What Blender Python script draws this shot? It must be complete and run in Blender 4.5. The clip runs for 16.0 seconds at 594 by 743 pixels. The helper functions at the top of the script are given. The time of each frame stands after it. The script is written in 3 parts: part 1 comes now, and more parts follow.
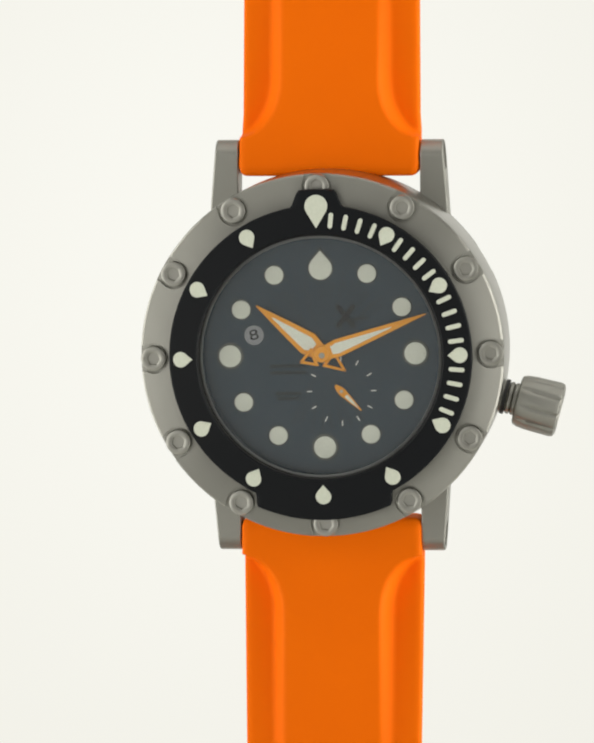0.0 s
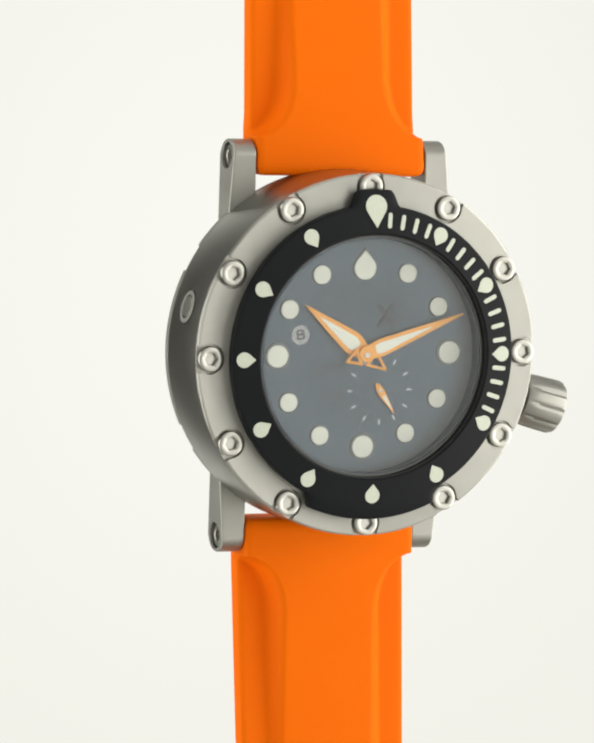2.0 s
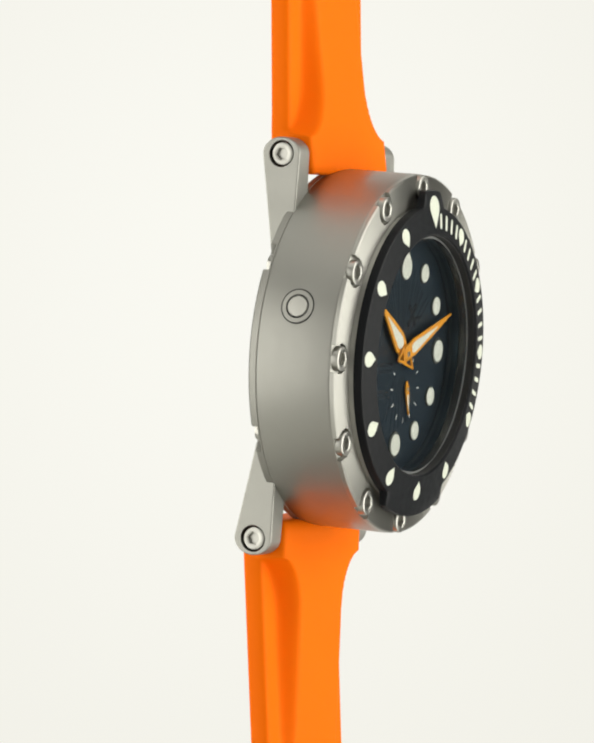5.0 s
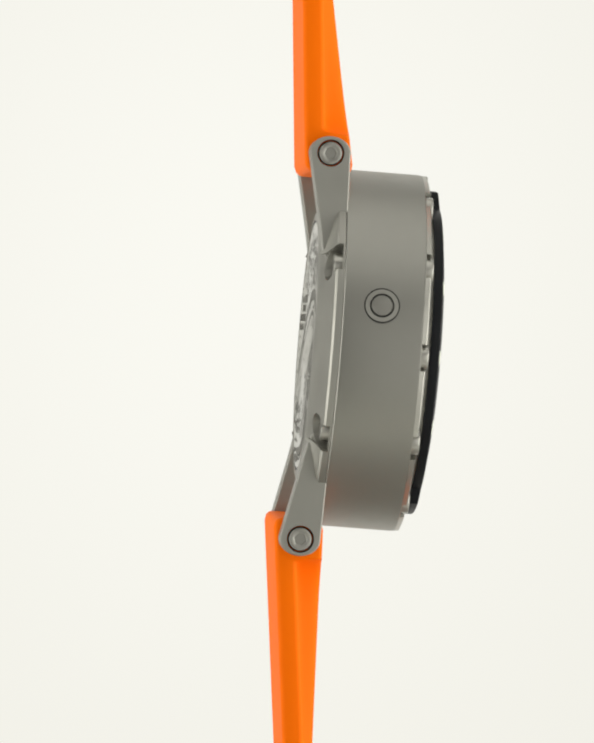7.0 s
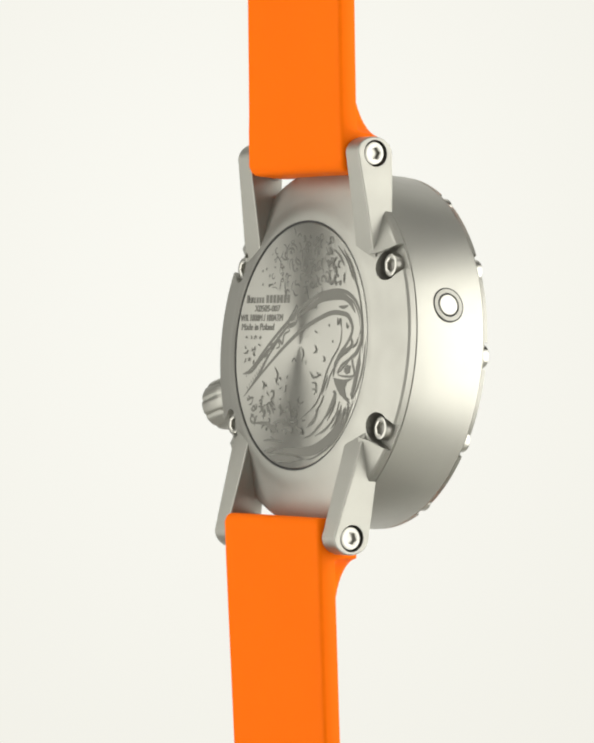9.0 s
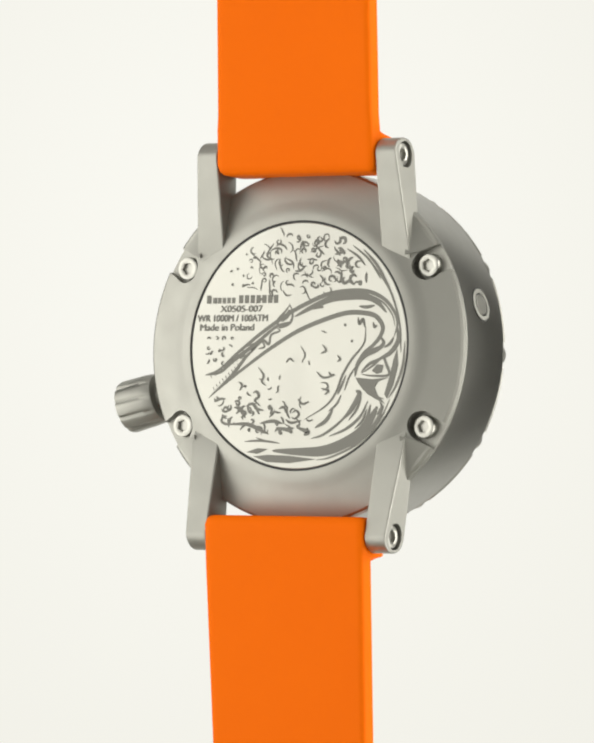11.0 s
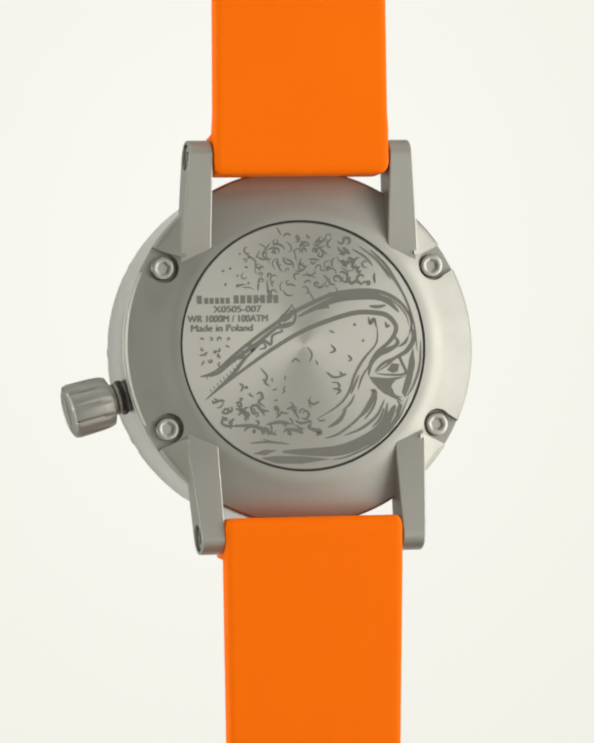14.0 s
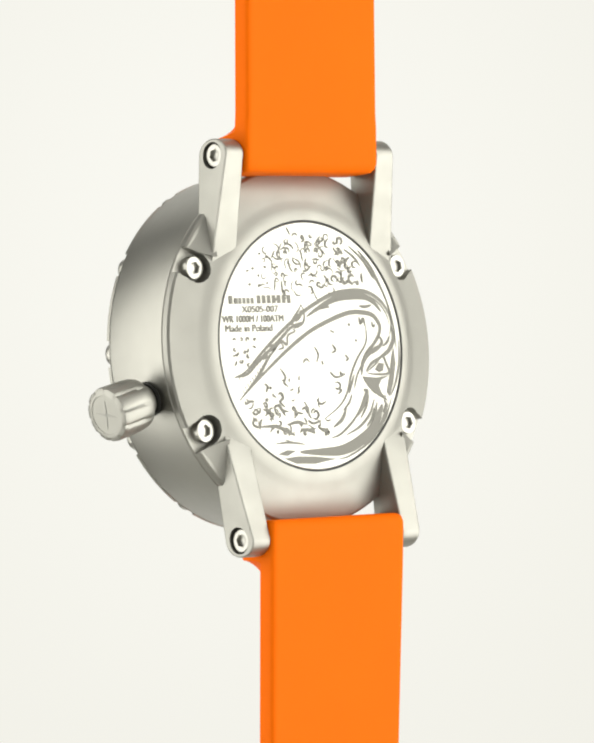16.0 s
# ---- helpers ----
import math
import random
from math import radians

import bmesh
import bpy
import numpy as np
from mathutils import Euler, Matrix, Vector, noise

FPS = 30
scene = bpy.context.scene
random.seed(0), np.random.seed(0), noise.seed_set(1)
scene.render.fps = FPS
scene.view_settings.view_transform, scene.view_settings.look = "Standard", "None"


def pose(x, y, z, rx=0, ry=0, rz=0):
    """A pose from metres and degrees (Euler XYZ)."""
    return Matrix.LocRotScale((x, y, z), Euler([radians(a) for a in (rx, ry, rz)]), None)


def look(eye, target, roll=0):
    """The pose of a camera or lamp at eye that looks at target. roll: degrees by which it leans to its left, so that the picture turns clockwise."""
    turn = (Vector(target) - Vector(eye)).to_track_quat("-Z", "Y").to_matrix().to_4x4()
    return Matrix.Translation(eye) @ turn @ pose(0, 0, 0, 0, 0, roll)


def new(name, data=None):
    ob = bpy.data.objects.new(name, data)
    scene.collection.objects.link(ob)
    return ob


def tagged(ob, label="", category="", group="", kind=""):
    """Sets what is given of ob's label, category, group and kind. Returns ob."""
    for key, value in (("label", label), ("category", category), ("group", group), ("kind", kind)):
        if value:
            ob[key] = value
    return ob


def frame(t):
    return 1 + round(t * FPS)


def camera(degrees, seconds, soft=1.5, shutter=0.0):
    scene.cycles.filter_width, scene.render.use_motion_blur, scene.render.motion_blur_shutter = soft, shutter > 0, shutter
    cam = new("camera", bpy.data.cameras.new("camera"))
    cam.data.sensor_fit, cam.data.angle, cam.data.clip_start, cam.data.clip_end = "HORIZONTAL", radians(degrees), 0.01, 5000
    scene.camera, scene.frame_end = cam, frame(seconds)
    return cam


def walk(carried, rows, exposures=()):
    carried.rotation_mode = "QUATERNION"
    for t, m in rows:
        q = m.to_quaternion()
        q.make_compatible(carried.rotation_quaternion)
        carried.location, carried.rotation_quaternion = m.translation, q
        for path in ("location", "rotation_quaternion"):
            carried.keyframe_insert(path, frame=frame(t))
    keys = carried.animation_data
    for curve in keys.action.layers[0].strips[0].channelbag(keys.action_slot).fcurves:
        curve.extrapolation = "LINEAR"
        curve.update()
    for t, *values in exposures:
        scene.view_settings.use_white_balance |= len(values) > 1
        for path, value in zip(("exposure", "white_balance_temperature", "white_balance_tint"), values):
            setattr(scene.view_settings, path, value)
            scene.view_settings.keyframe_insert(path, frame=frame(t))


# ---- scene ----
import itertools

# A steel and rubber diving watch hangs upright and turns about a vertical axis before a still camera
# in a white product-photo booth. Meshes are written in millimetres and scaled by MM.
MM = 0.001

# ---- camera ----
cam = camera(7.149, 16.0, soft=2.8)
EYE = pose(-0.002361, -0.57666, 0.01012, 88.994, 0, 0) @ pose(0, 0, 0, 0, 0, -0.35)
walk(cam, [(0, EYE), (16, EYE)], exposures=[(0, 0.0), (16, 0.0)])


# ---- light ----
world = bpy.data.worlds.new("booth_air")
scene.world = world
world.use_nodes = True
world.node_tree.nodes["Background"].inputs[0].default_value = (0.9, 0.9, 0.85, 1)
world.node_tree.nodes["Background"].inputs[1].default_value = 0.02


def softbox(name, eye, target, width, height, watts):
    data = bpy.data.lights.new(name, "AREA")
    data.shape, data.size, data.size_y, data.energy = "RECTANGLE", width, height, watts
    data.color = (1.0, 0.985, 0.91)
    ob = new(name, data)
    ob.matrix_world = look(eye, target)
    return ob


# each side has a bright softbox beside the watch; dimmer diffusers close the tent towards the lens
for side, word, power, watts in ((1, "right", 1.0, 5.2), (-1, "left", 0.84, 3.5)):
    softbox("softbox_" + word, (side * 0.62, -0.02, 0.02), (0.0, -0.02, 0.02), 0.52, 0.86, watts)
    softbox("side_diffuser_" + word, (side * 0.62, -0.53, 0.02), (0.0, -0.53, 0.02), 0.50, 0.86, 2.6 * power)
    softbox("corner_diffuser_" + word, (side * 0.51, -0.80, 0.02), (side * 0.51, 0.0, 0.02), 0.22, 0.86, 0.42)
    softbox("front_diffuser_" + word, (side * 0.245, -0.80, 0.02), (side * 0.245, 0.0, 0.02), 0.29, 0.86, 0.43)
# unseen overhead fill, added to brighten the strap and steel
softbox("fill_top", (0.0, -0.22, 0.72), (0.0, -0.22, 0.0), 1.1, 1.1, 3.0)


# ---- materials ----
def material(name, color, rough=0.5, metal=0.0, **more):
    m = bpy.data.materials.new(name)
    m.use_nodes = True
    b = m.node_tree.nodes["Principled BSDF"]
    b.inputs["Base Color"].default_value = (*color, 1)
    b.inputs["Roughness"].default_value = rough
    b.inputs["Metallic"].default_value = metal
    for key, value in more.items():
        b.inputs[key.replace("_", " ")].default_value = value
    return m


def texture(m, kind, stretch, scale, detail=4.0):
    """A texture in the thing's own metres, stretched, and its value."""
    n, l = m.node_tree.nodes, m.node_tree.links
    where, mapped, tex = n.new("ShaderNodeTexCoord"), n.new("ShaderNodeMapping"), n.new(kind)
    mapped.inputs["Scale"].default_value = stretch
    l.new(where.outputs["Object"], mapped.inputs[0])
    l.new(mapped.outputs[0], tex.inputs["Vector"])
    tex.inputs["Scale"].default_value = scale
    if "Detail" in tex.inputs:
        tex.inputs["Detail"].default_value = detail
    return tex.outputs[0]


def vary(m, value, socket, low, high):
    n, l = m.node_tree.nodes, m.node_tree.links
    r = n.new("ShaderNodeMapRange")
    r.inputs["From Min"].default_value, r.inputs["From Max"].default_value = 0.3, 0.7
    r.inputs["To Min"].default_value, r.inputs["To Max"].default_value = low, high
    l.new(value, r.inputs[0])
    l.new(r.outputs[0], n["Principled BSDF"].inputs[socket])


def tint(m, value, dark, light, low=0.3, high=0.7):
    n, l = m.node_tree.nodes, m.node_tree.links
    r = n.new("ShaderNodeValToRGB")
    r.color_ramp.elements[0].position, r.color_ramp.elements[1].position = low, high
    r.color_ramp.elements[0].color, r.color_ramp.elements[1].color = (*dark, 1), (*light, 1)
    l.new(value, r.inputs[0])
    l.new(r.outputs[0], n["Principled BSDF"].inputs["Base Color"])


def relief(m, value, strength, distance):
    n, l = m.node_tree.nodes, m.node_tree.links
    b = n.new("ShaderNodeBump")
    b.inputs["Strength"].default_value, b.inputs["Distance"].default_value = strength, distance
    l.new(value, b.inputs["Height"])
    l.new(b.outputs[0], n["Principled BSDF"].inputs["Normal"])


def brushed_round(m, amount, turn=0.0):
    """Fine brush marks about the watch's axis: with turn 0.25 they run round it, with 0 along it."""
    n, l = m.node_tree.nodes, m.node_tree.links
    t = n.new("ShaderNodeTangent")
    t.direction_type, t.axis = "RADIAL", "Y"
    b = n["Principled BSDF"]
    b.inputs["Anisotropic"].default_value, b.inputs["Anisotropic Rotation"].default_value = amount, turn
    l.new(t.outputs[0], b.inputs["Tangent"])


STEEL = (0.38, 0.376, 0.348)
blasted = material("blasted_steel", STEEL, 0.38, 1.0)
vary(blasted, texture(blasted, "ShaderNodeTexNoise", (1, 1, 1), 320), "Roughness", 0.45, 0.53)
relief(blasted, texture(blasted, "ShaderNodeTexNoise", (1, 1, 1), 6000, 2), 0.06, 0.00002)
case_steel = material("brushed_case_steel", STEEL, 0.3, 1.0)
vary(case_steel, texture(case_steel, "ShaderNodeTexNoise", (1, 1, 1), 700), "Roughness", 0.33, 0.38)
brushed_round(case_steel, 0.72, 0.0)
ring_steel = material("turned_ring_steel", (0.49, 0.485, 0.45), 0.36, 1.0)
vary(ring_steel, texture(ring_steel, "ShaderNodeTexNoise", (1, 1, 1), 500), "Roughness", 0.42, 0.48)
brushed_round(ring_steel, 0.88, 0.25)
disc_steel = material("turned_disc_steel", (0.50, 0.495, 0.458), 0.3, 1.0)
vary(disc_steel, texture(disc_steel, "ShaderNodeTexNoise", (1, 1, 1), 700), "Roughness", 0.30, 0.33)
brushed_round(disc_steel, 0.78, 0.25)
engraved_steel = material("etched_steel", (0.21, 0.207, 0.19), 0.6, 1.0)
polished = material("polished_steel", (0.48, 0.474, 0.44), 0.24, 1.0)
vary(polished, texture(polished, "ShaderNodeTexNoise", (1, 1, 1), 900), "Roughness", 0.28, 0.38)
socket_dark = material("socket_shadow_steel", (0.3, 0.3, 0.28), 0.4, 1.0)
# rubber black of the crown's seal, also put in for the shade in gaps
black_gap = material("black_rubber_and_gap_shade", (0.012, 0.012, 0.012), 0.5)
insert_black = material("black_coated_bezel", (0.008, 0.009, 0.011), 0.42, Specular_IOR_Level=0.14)
vary(insert_black, texture(insert_black, "ShaderNodeTexNoise", (1, 1, 1), 900), "Roughness", 0.38, 0.48)
lume = material("pale_lume_paint", (0.74, 0.78, 0.66), 0.55)
tint(lume, texture(lume, "ShaderNodeTexNoise", (1, 1, 1), 2500), (0.62, 0.655, 0.55), (0.69, 0.72, 0.62))
dial_lume = material("dial_lume_paint", (0.74, 0.76, 0.68), 0.5)
tint(dial_lume, texture(dial_lume, "ShaderNodeTexNoise", (1, 1, 1), 3000), (0.66, 0.68, 0.60), (0.74, 0.76, 0.68))
marker_rim = material("grey_marker_rim", (0.10, 0.11, 0.10), 0.4, 0.6)
dial_slate = material("slate_blue_sunray_dial", (0.031, 0.052, 0.073), 0.30, 0.65)
dial_print = material("dark_dial_print", (0.010, 0.013, 0.017), 0.6, Specular_IOR_Level=0.15)
dial_groove = material("faint_dial_groove", (0.012, 0.020, 0.028), 0.5, 0.2, Specular_IOR_Level=0.25)
tick_white = material("white_dial_print", (0.82, 0.84, 0.82), 0.5)
date_white = material("silver_date_disc", (0.30, 0.31, 0.33), 0.4, 0.3)
hand_orange = material("orange_lacquered_hand", (0.78, 0.32, 0.012), 0.38, 0.0)
orange = material("orange_silicone", (0.97, 0.157, 0.0), 0.6)
tint(orange, texture(orange, "ShaderNodeTexNoise", (1, 1, 1), 60, 3), (0.965, 0.160, 0.0), (0.985, 0.168, 0.0))
relief(orange, texture(orange, "ShaderNodeTexNoise", (1, 1, 1), 2500, 3), 0.05, 0.00003)
orange.node_tree.nodes["Principled BSDF"].inputs["Specular IOR Level"].default_value = 0.07
glass = bpy.data.materials.new("sapphire_glass")
glass.use_nodes = True
gn, gl = glass.node_tree.nodes, glass.node_tree.links
gn.remove(gn["Principled BSDF"])
clear, gloss, fresnel, both = gn.new("ShaderNodeBsdfTransparent"), gn.new("ShaderNodeBsdfGlossy"), gn.new("ShaderNodeLayerWeight"), gn.new("ShaderNodeMixShader")
clear.inputs[0].default_value, gloss.inputs["Roughness"].default_value = (0.985, 0.99, 0.99, 1), 0.1
steep, share_of = gn.new("ShaderNodeMath"), gn.new("ShaderNodeMath")
steep.operation, steep.inputs[1].default_value = "POWER", 5.0
share_of.operation, share_of.inputs[1].default_value, share_of.inputs[2].default_value = "MULTIPLY_ADD", 0.95, 0.046
gl.new(fresnel.outputs["Facing"], steep.inputs[0])
gl.new(steep.outputs[0], share_of.inputs[0])
gl.new(share_of.outputs[0], both.inputs[0])
gl.new(clear.outputs[0], both.inputs[1])
gl.new(gloss.outputs[0], both.inputs[2])
gl.new(both.outputs[0], gn["Material Output"].inputs[0])
# pale colour stands for the glint on the crystal's polished bevel
bevel_glint = material("painted_bevel_glint", (0.36, 0.37, 0.37), 0.35)
dark_cloth = material("dark_grey_cloth", (0.10, 0.10, 0.095), 0.9)
tint(dark_cloth, texture(dark_cloth, "ShaderNodeTexNoise", (1, 1, 1), 5), (0.09, 0.09, 0.085), (0.11, 0.11, 0.105))
floor_cloth = material("pale_floor_cloth", (0.66, 0.66, 0.62), 0.9)
tint(floor_cloth, texture(floor_cloth, "ShaderNodeTexNoise", (1, 1, 1), 5), (0.72, 0.72, 0.68), (0.76, 0.76, 0.72))
grey_paper = material("grey_plinth_card", (0.32, 0.32, 0.30), 0.8)
tint(grey_paper, texture(grey_paper, "ShaderNodeTexNoise", (1, 1, 1), 6), (0.30, 0.30, 0.28), (0.34, 0.34, 0.32))
# The backdrop glows by itself; its fade from the middle outwards is painted in.
panel_glow = bpy.data.materials.new("glow_panel_painted_fade")
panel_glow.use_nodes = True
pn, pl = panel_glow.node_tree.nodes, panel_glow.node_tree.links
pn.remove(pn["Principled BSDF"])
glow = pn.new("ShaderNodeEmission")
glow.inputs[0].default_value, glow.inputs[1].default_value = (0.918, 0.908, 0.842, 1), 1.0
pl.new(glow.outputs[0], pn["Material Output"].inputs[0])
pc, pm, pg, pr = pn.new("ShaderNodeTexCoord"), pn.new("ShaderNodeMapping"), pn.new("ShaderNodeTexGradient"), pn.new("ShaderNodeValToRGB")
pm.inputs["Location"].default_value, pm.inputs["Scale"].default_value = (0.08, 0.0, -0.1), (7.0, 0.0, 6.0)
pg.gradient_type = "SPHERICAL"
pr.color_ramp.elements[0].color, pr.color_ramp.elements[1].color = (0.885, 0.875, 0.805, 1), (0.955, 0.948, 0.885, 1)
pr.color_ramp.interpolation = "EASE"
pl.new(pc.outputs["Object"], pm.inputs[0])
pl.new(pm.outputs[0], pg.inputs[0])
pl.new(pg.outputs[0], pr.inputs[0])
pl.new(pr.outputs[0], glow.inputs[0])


# ---- mesh helpers ----
def part(name, bm, mat, parent=None, label="", angle=35, turn=None, scale=MM):
    """One mesh object of millimetre geometry, under its thing or part."""
    bmesh.ops.recalc_face_normals(bm, faces=bm.faces)
    if turn is not None:
        bmesh.ops.transform(bm, matrix=turn, verts=bm.verts)
    bmesh.ops.scale(bm, vec=(scale,) * 3, verts=bm.verts)
    me = bpy.data.meshes.new(name)
    for f in bm.faces:
        f.smooth = True
    bm.to_mesh(me)
    bm.free()
    me.set_sharp_from_angle(angle=radians(angle))
    me.materials.append(mat)
    ob = new(name, me)
    ob.parent = parent
    if label:
        tagged(ob, label)
    return ob


def share(ob, m, parent):
    """Another object on the same mesh, at the pose m."""
    other = new(ob.name, ob.data)
    other.parent, other.matrix_basis = parent, m
    if "label" in ob:
        other["label"] = ob["label"]
    return other


def lathe(profile, n=160, closed=True):
    """Turns (radius, y) points round the y axis."""
    bm = bmesh.new()
    rings = []
    for r, y in profile:
        if r < 1e-6:
            rings.append([bm.verts.new((0, y, 0))])
        else:
            rings.append([bm.verts.new((r * math.sin(2 * math.pi * i / n), y, r * math.cos(2 * math.pi * i / n))) for i in range(n)])
    pairs = list(zip(rings, rings[1:])) + ([(rings[-1], rings[0])] if closed else [])
    for a, b in pairs:
        for i in range(n):
            j = (i + 1) % n
            corner = [a[i % len(a)], a[j % len(a)], b[j % len(b)], b[i % len(b)]]
            corner = list(dict.fromkeys(corner))
            if len(corner) > 2:
                bm.faces.new(corner)
    return bm


def prism(outline, y0, y1, bevel=0.0, segments=2):
    """Extrudes an outline of (x, z) from y0 (front) to y1; the front edge is rounded."""
    bm = bmesh.new()
    a = [bm.verts.new((x, y0, z)) for x, z in outline]
    b = [bm.verts.new((x, y1, z)) for x, z in outline]
    front = bm.faces.new(a)
    bm.faces.new(b[::-1])
    n = len(a)
    for i in range(n):
        bm.faces.new((a[i], b[i], b[(i + 1) % n], a[(i + 1) % n]))
    if bevel:
        bmesh.ops.bevel(bm, geom=list(front.edges), offset=bevel, segments=segments, affect="EDGES", profile=0.5)
    return bm


def box(x0, x1, y0, y1, z0, z1, bevel=0.0):
    bm = bmesh.new()
    bmesh.ops.create_cube(bm, size=1, matrix=Matrix.Translation(((x0 + x1) / 2, (y0 + y1) / 2, (z0 + z1) / 2)) @ Matrix.Diagonal((x1 - x0, y1 - y0, z1 - z0, 1)))
    if bevel:
        bmesh.ops.bevel(bm, geom=list(bm.edges), offset=bevel, segments=2, affect="EDGES", profile=0.5)
    return bm


def joined(*meshes):
    out = bmesh.new()
    for bm in meshes:
        me = bpy.data.meshes.new("piece")
        bm.to_mesh(me)
        bm.free()
        out.from_mesh(me)
        bpy.data.meshes.remove(me)
    return out


def moved(bm, m):
    bmesh.ops.transform(bm, matrix=m, verts=bm.verts)
    return bm


def carved(bm, cutter, how="DIFFERENCE"):
    """bm less (or with) the cutter, as a plain mesh."""
    obs = []
    for b in (bm, cutter):
        bmesh.ops.recalc_face_normals(b, faces=b.faces)
        me = bpy.data.meshes.new("piece")
        b.to_mesh(me)
        b.free()
        obs.append(new("piece", me))
    mod = obs[0].modifiers.new("cut", "BOOLEAN")
    mod.operation, mod.object, mod.solver, mod.use_self = how, obs[1], "EXACT", True
    bpy.context.view_layer.update()
    done = obs[0].evaluated_get(bpy.context.evaluated_depsgraph_get()).to_mesh()
    out = bmesh.new()
    out.from_mesh(done)
    obs[0].evaluated_get(bpy.context.evaluated_depsgraph_get()).to_mesh_clear()
    for ob in obs:
        me = ob.data
        bpy.data.objects.remove(ob)
        bpy.data.meshes.remove(me)
    bmesh.ops.remove_doubles(out, verts=out.verts, dist=0.002)
    return out


def clock(hour, r):
    a = radians(30 * hour)
    return r * math.sin(a), r * math.cos(a)


def spin(degrees):
    """A turn clockwise as seen from the watch's front."""
    return Matrix.Rotation(radians(degrees), 4, "Y")


def drop_outline(r, length, n=20):
    """A drop with its round end upward at the origin's circle of radius r and its tip at z = -length."""
    half = math.acos(min(0.999, r / length))
    pts = [(r * math.sin(a), r * math.cos(a)) for a in np.linspace(-math.pi + half, math.pi - half, n)]
    return pts + [(0, -length)]


def capsule_outline(w, h, n=6):
    pts = [(w * math.cos(a), h - w + w * math.sin(a)) for a in np.linspace(0, math.pi, n)]
    return pts + [(w * math.cos(a), -h + w + w * math.sin(a)) for a in np.linspace(math.pi, 2 * math.pi, n)]


def circle_outline(r, n=32):
    return [(r * math.sin(2 * math.pi * i / n), r * math.cos(2 * math.pi * i / n)) for i in range(n)]


def hexagon_head(r, top, depth, socket, bottom):
    """A socket screw's head: a turned drum with a hexagonal hole. Its axis is y and it faces -y."""
    bm = bmesh.new()
    n = 36
    prof = [(r, bottom), (r, top + 0.18), (r - 0.06, top + 0.05), (r - 0.2, top), (socket * 1.12, top)]
    rings = [[bm.verts.new((q * math.sin(2 * math.pi * i / n), y, q * math.cos(2 * math.pi * i / n))) for i in range(n)] for q, y in prof]

    def hexagon(i, y):
        a = 2 * math.pi * i / n
        k = socket * math.cos(math.pi / 6) / math.cos((a % (math.pi / 3)) - math.pi / 6)
        return bm.verts.new((k * math.sin(a), y, k * math.cos(a)))

    rings.append([hexagon(i, top + 0.06) for i in range(n)])
    rings.append([hexagon(i, top + depth) for i in range(n)])
    for a, b in zip(rings, rings[1:]):
        for i in range(n):
            bm.faces.new((a[i], a[(i + 1) % n], b[(i + 1) % n], b[i]))
    bm.faces.new(rings[-1])
    bm.faces.new(rings[0][::-1])
    return bm


# ---- booth ----
def booth():
    def slab(name, lo, hi, mat, label, category):
        bm = box(lo[0], hi[0], lo[1], hi[1], lo[2], hi[2])
        return tagged(part(name, bm, mat, scale=1.0), label, category, kind="structure")

    # the floor is out of view and kept pale to bounce light at the strap
    slab("floor", (-1.1, -1.3, -0.60), (1.1, 0.9, -0.55), floor_cloth, "unseen pale cloth floor that bounces light up", "floor")
    slab("ceiling", (-1.1, -1.3, 0.8), (1.1, 0.9, 0.85), dark_cloth, "dark grey ceiling of the photo booth", "ceiling")
    slab("wall_south", (-1.1, -1.35, -0.60), (1.1, -1.3, 0.85), dark_cloth, "dark grey studio wall behind the camera", "wall")
    slab("wall_north", (-1.1, 0.9, -0.60), (1.1, 0.95, 0.85), dark_cloth, "dark grey wall behind the backdrop", "wall")
    slab("wall_east", (1.1, -1.35, -0.60), (1.15, 0.95, 0.85), dark_cloth, "dark grey side wall of the studio", "wall")
    slab("wall_west", (-1.15, -1.35, -0.60), (-1.1, 0.95, 0.85), dark_cloth, "dark grey side wall of the studio", "wall")
    slab("backdrop", (-0.345, 0.5, -0.55), (0.345, 0.52, 0.6), panel_glow, "warm white backdrop panel that glows, with a painted fade outwards", "backdrop")

    slab("plinth", (-0.07, -0.07, -0.55), (0.07, 0.07, -0.1153), grey_paper, "plain grey plinth under the hanging strap", "plinth")


booth()

# ---- watch ----
watch = new("wristwatch")
tagged(watch, "steel diving watch with orange rubber strap and black bezel", "wristwatch")
FACE = spin(-1.0)  # bezel, dial and hands sit slightly turned in the case


def make_case():
    bm = lathe([(15.5, 12.1), (21.64, 12.25), (21.71, 12.16), (21.72, 3.0), (21.66, 2.74), (15.5, 2.74)])
    case = part("case", bm, case_steel, watch, "round brushed steel watch case")
    return case


def pocket(radius, width, y0, y1, hour_angle, centre):
    """A screw's pocket, open to the rim: a drum and a slot, turned to its place."""
    drum = moved(prism(circle_outline(radius, 40), y0, y1), Matrix.Translation((0, 0, centre)))
    slot = box(-width, width, y0, y1, centre, centre + 4)
    return moved(carved(drum, slot, "UNION"), spin(hour_angle))


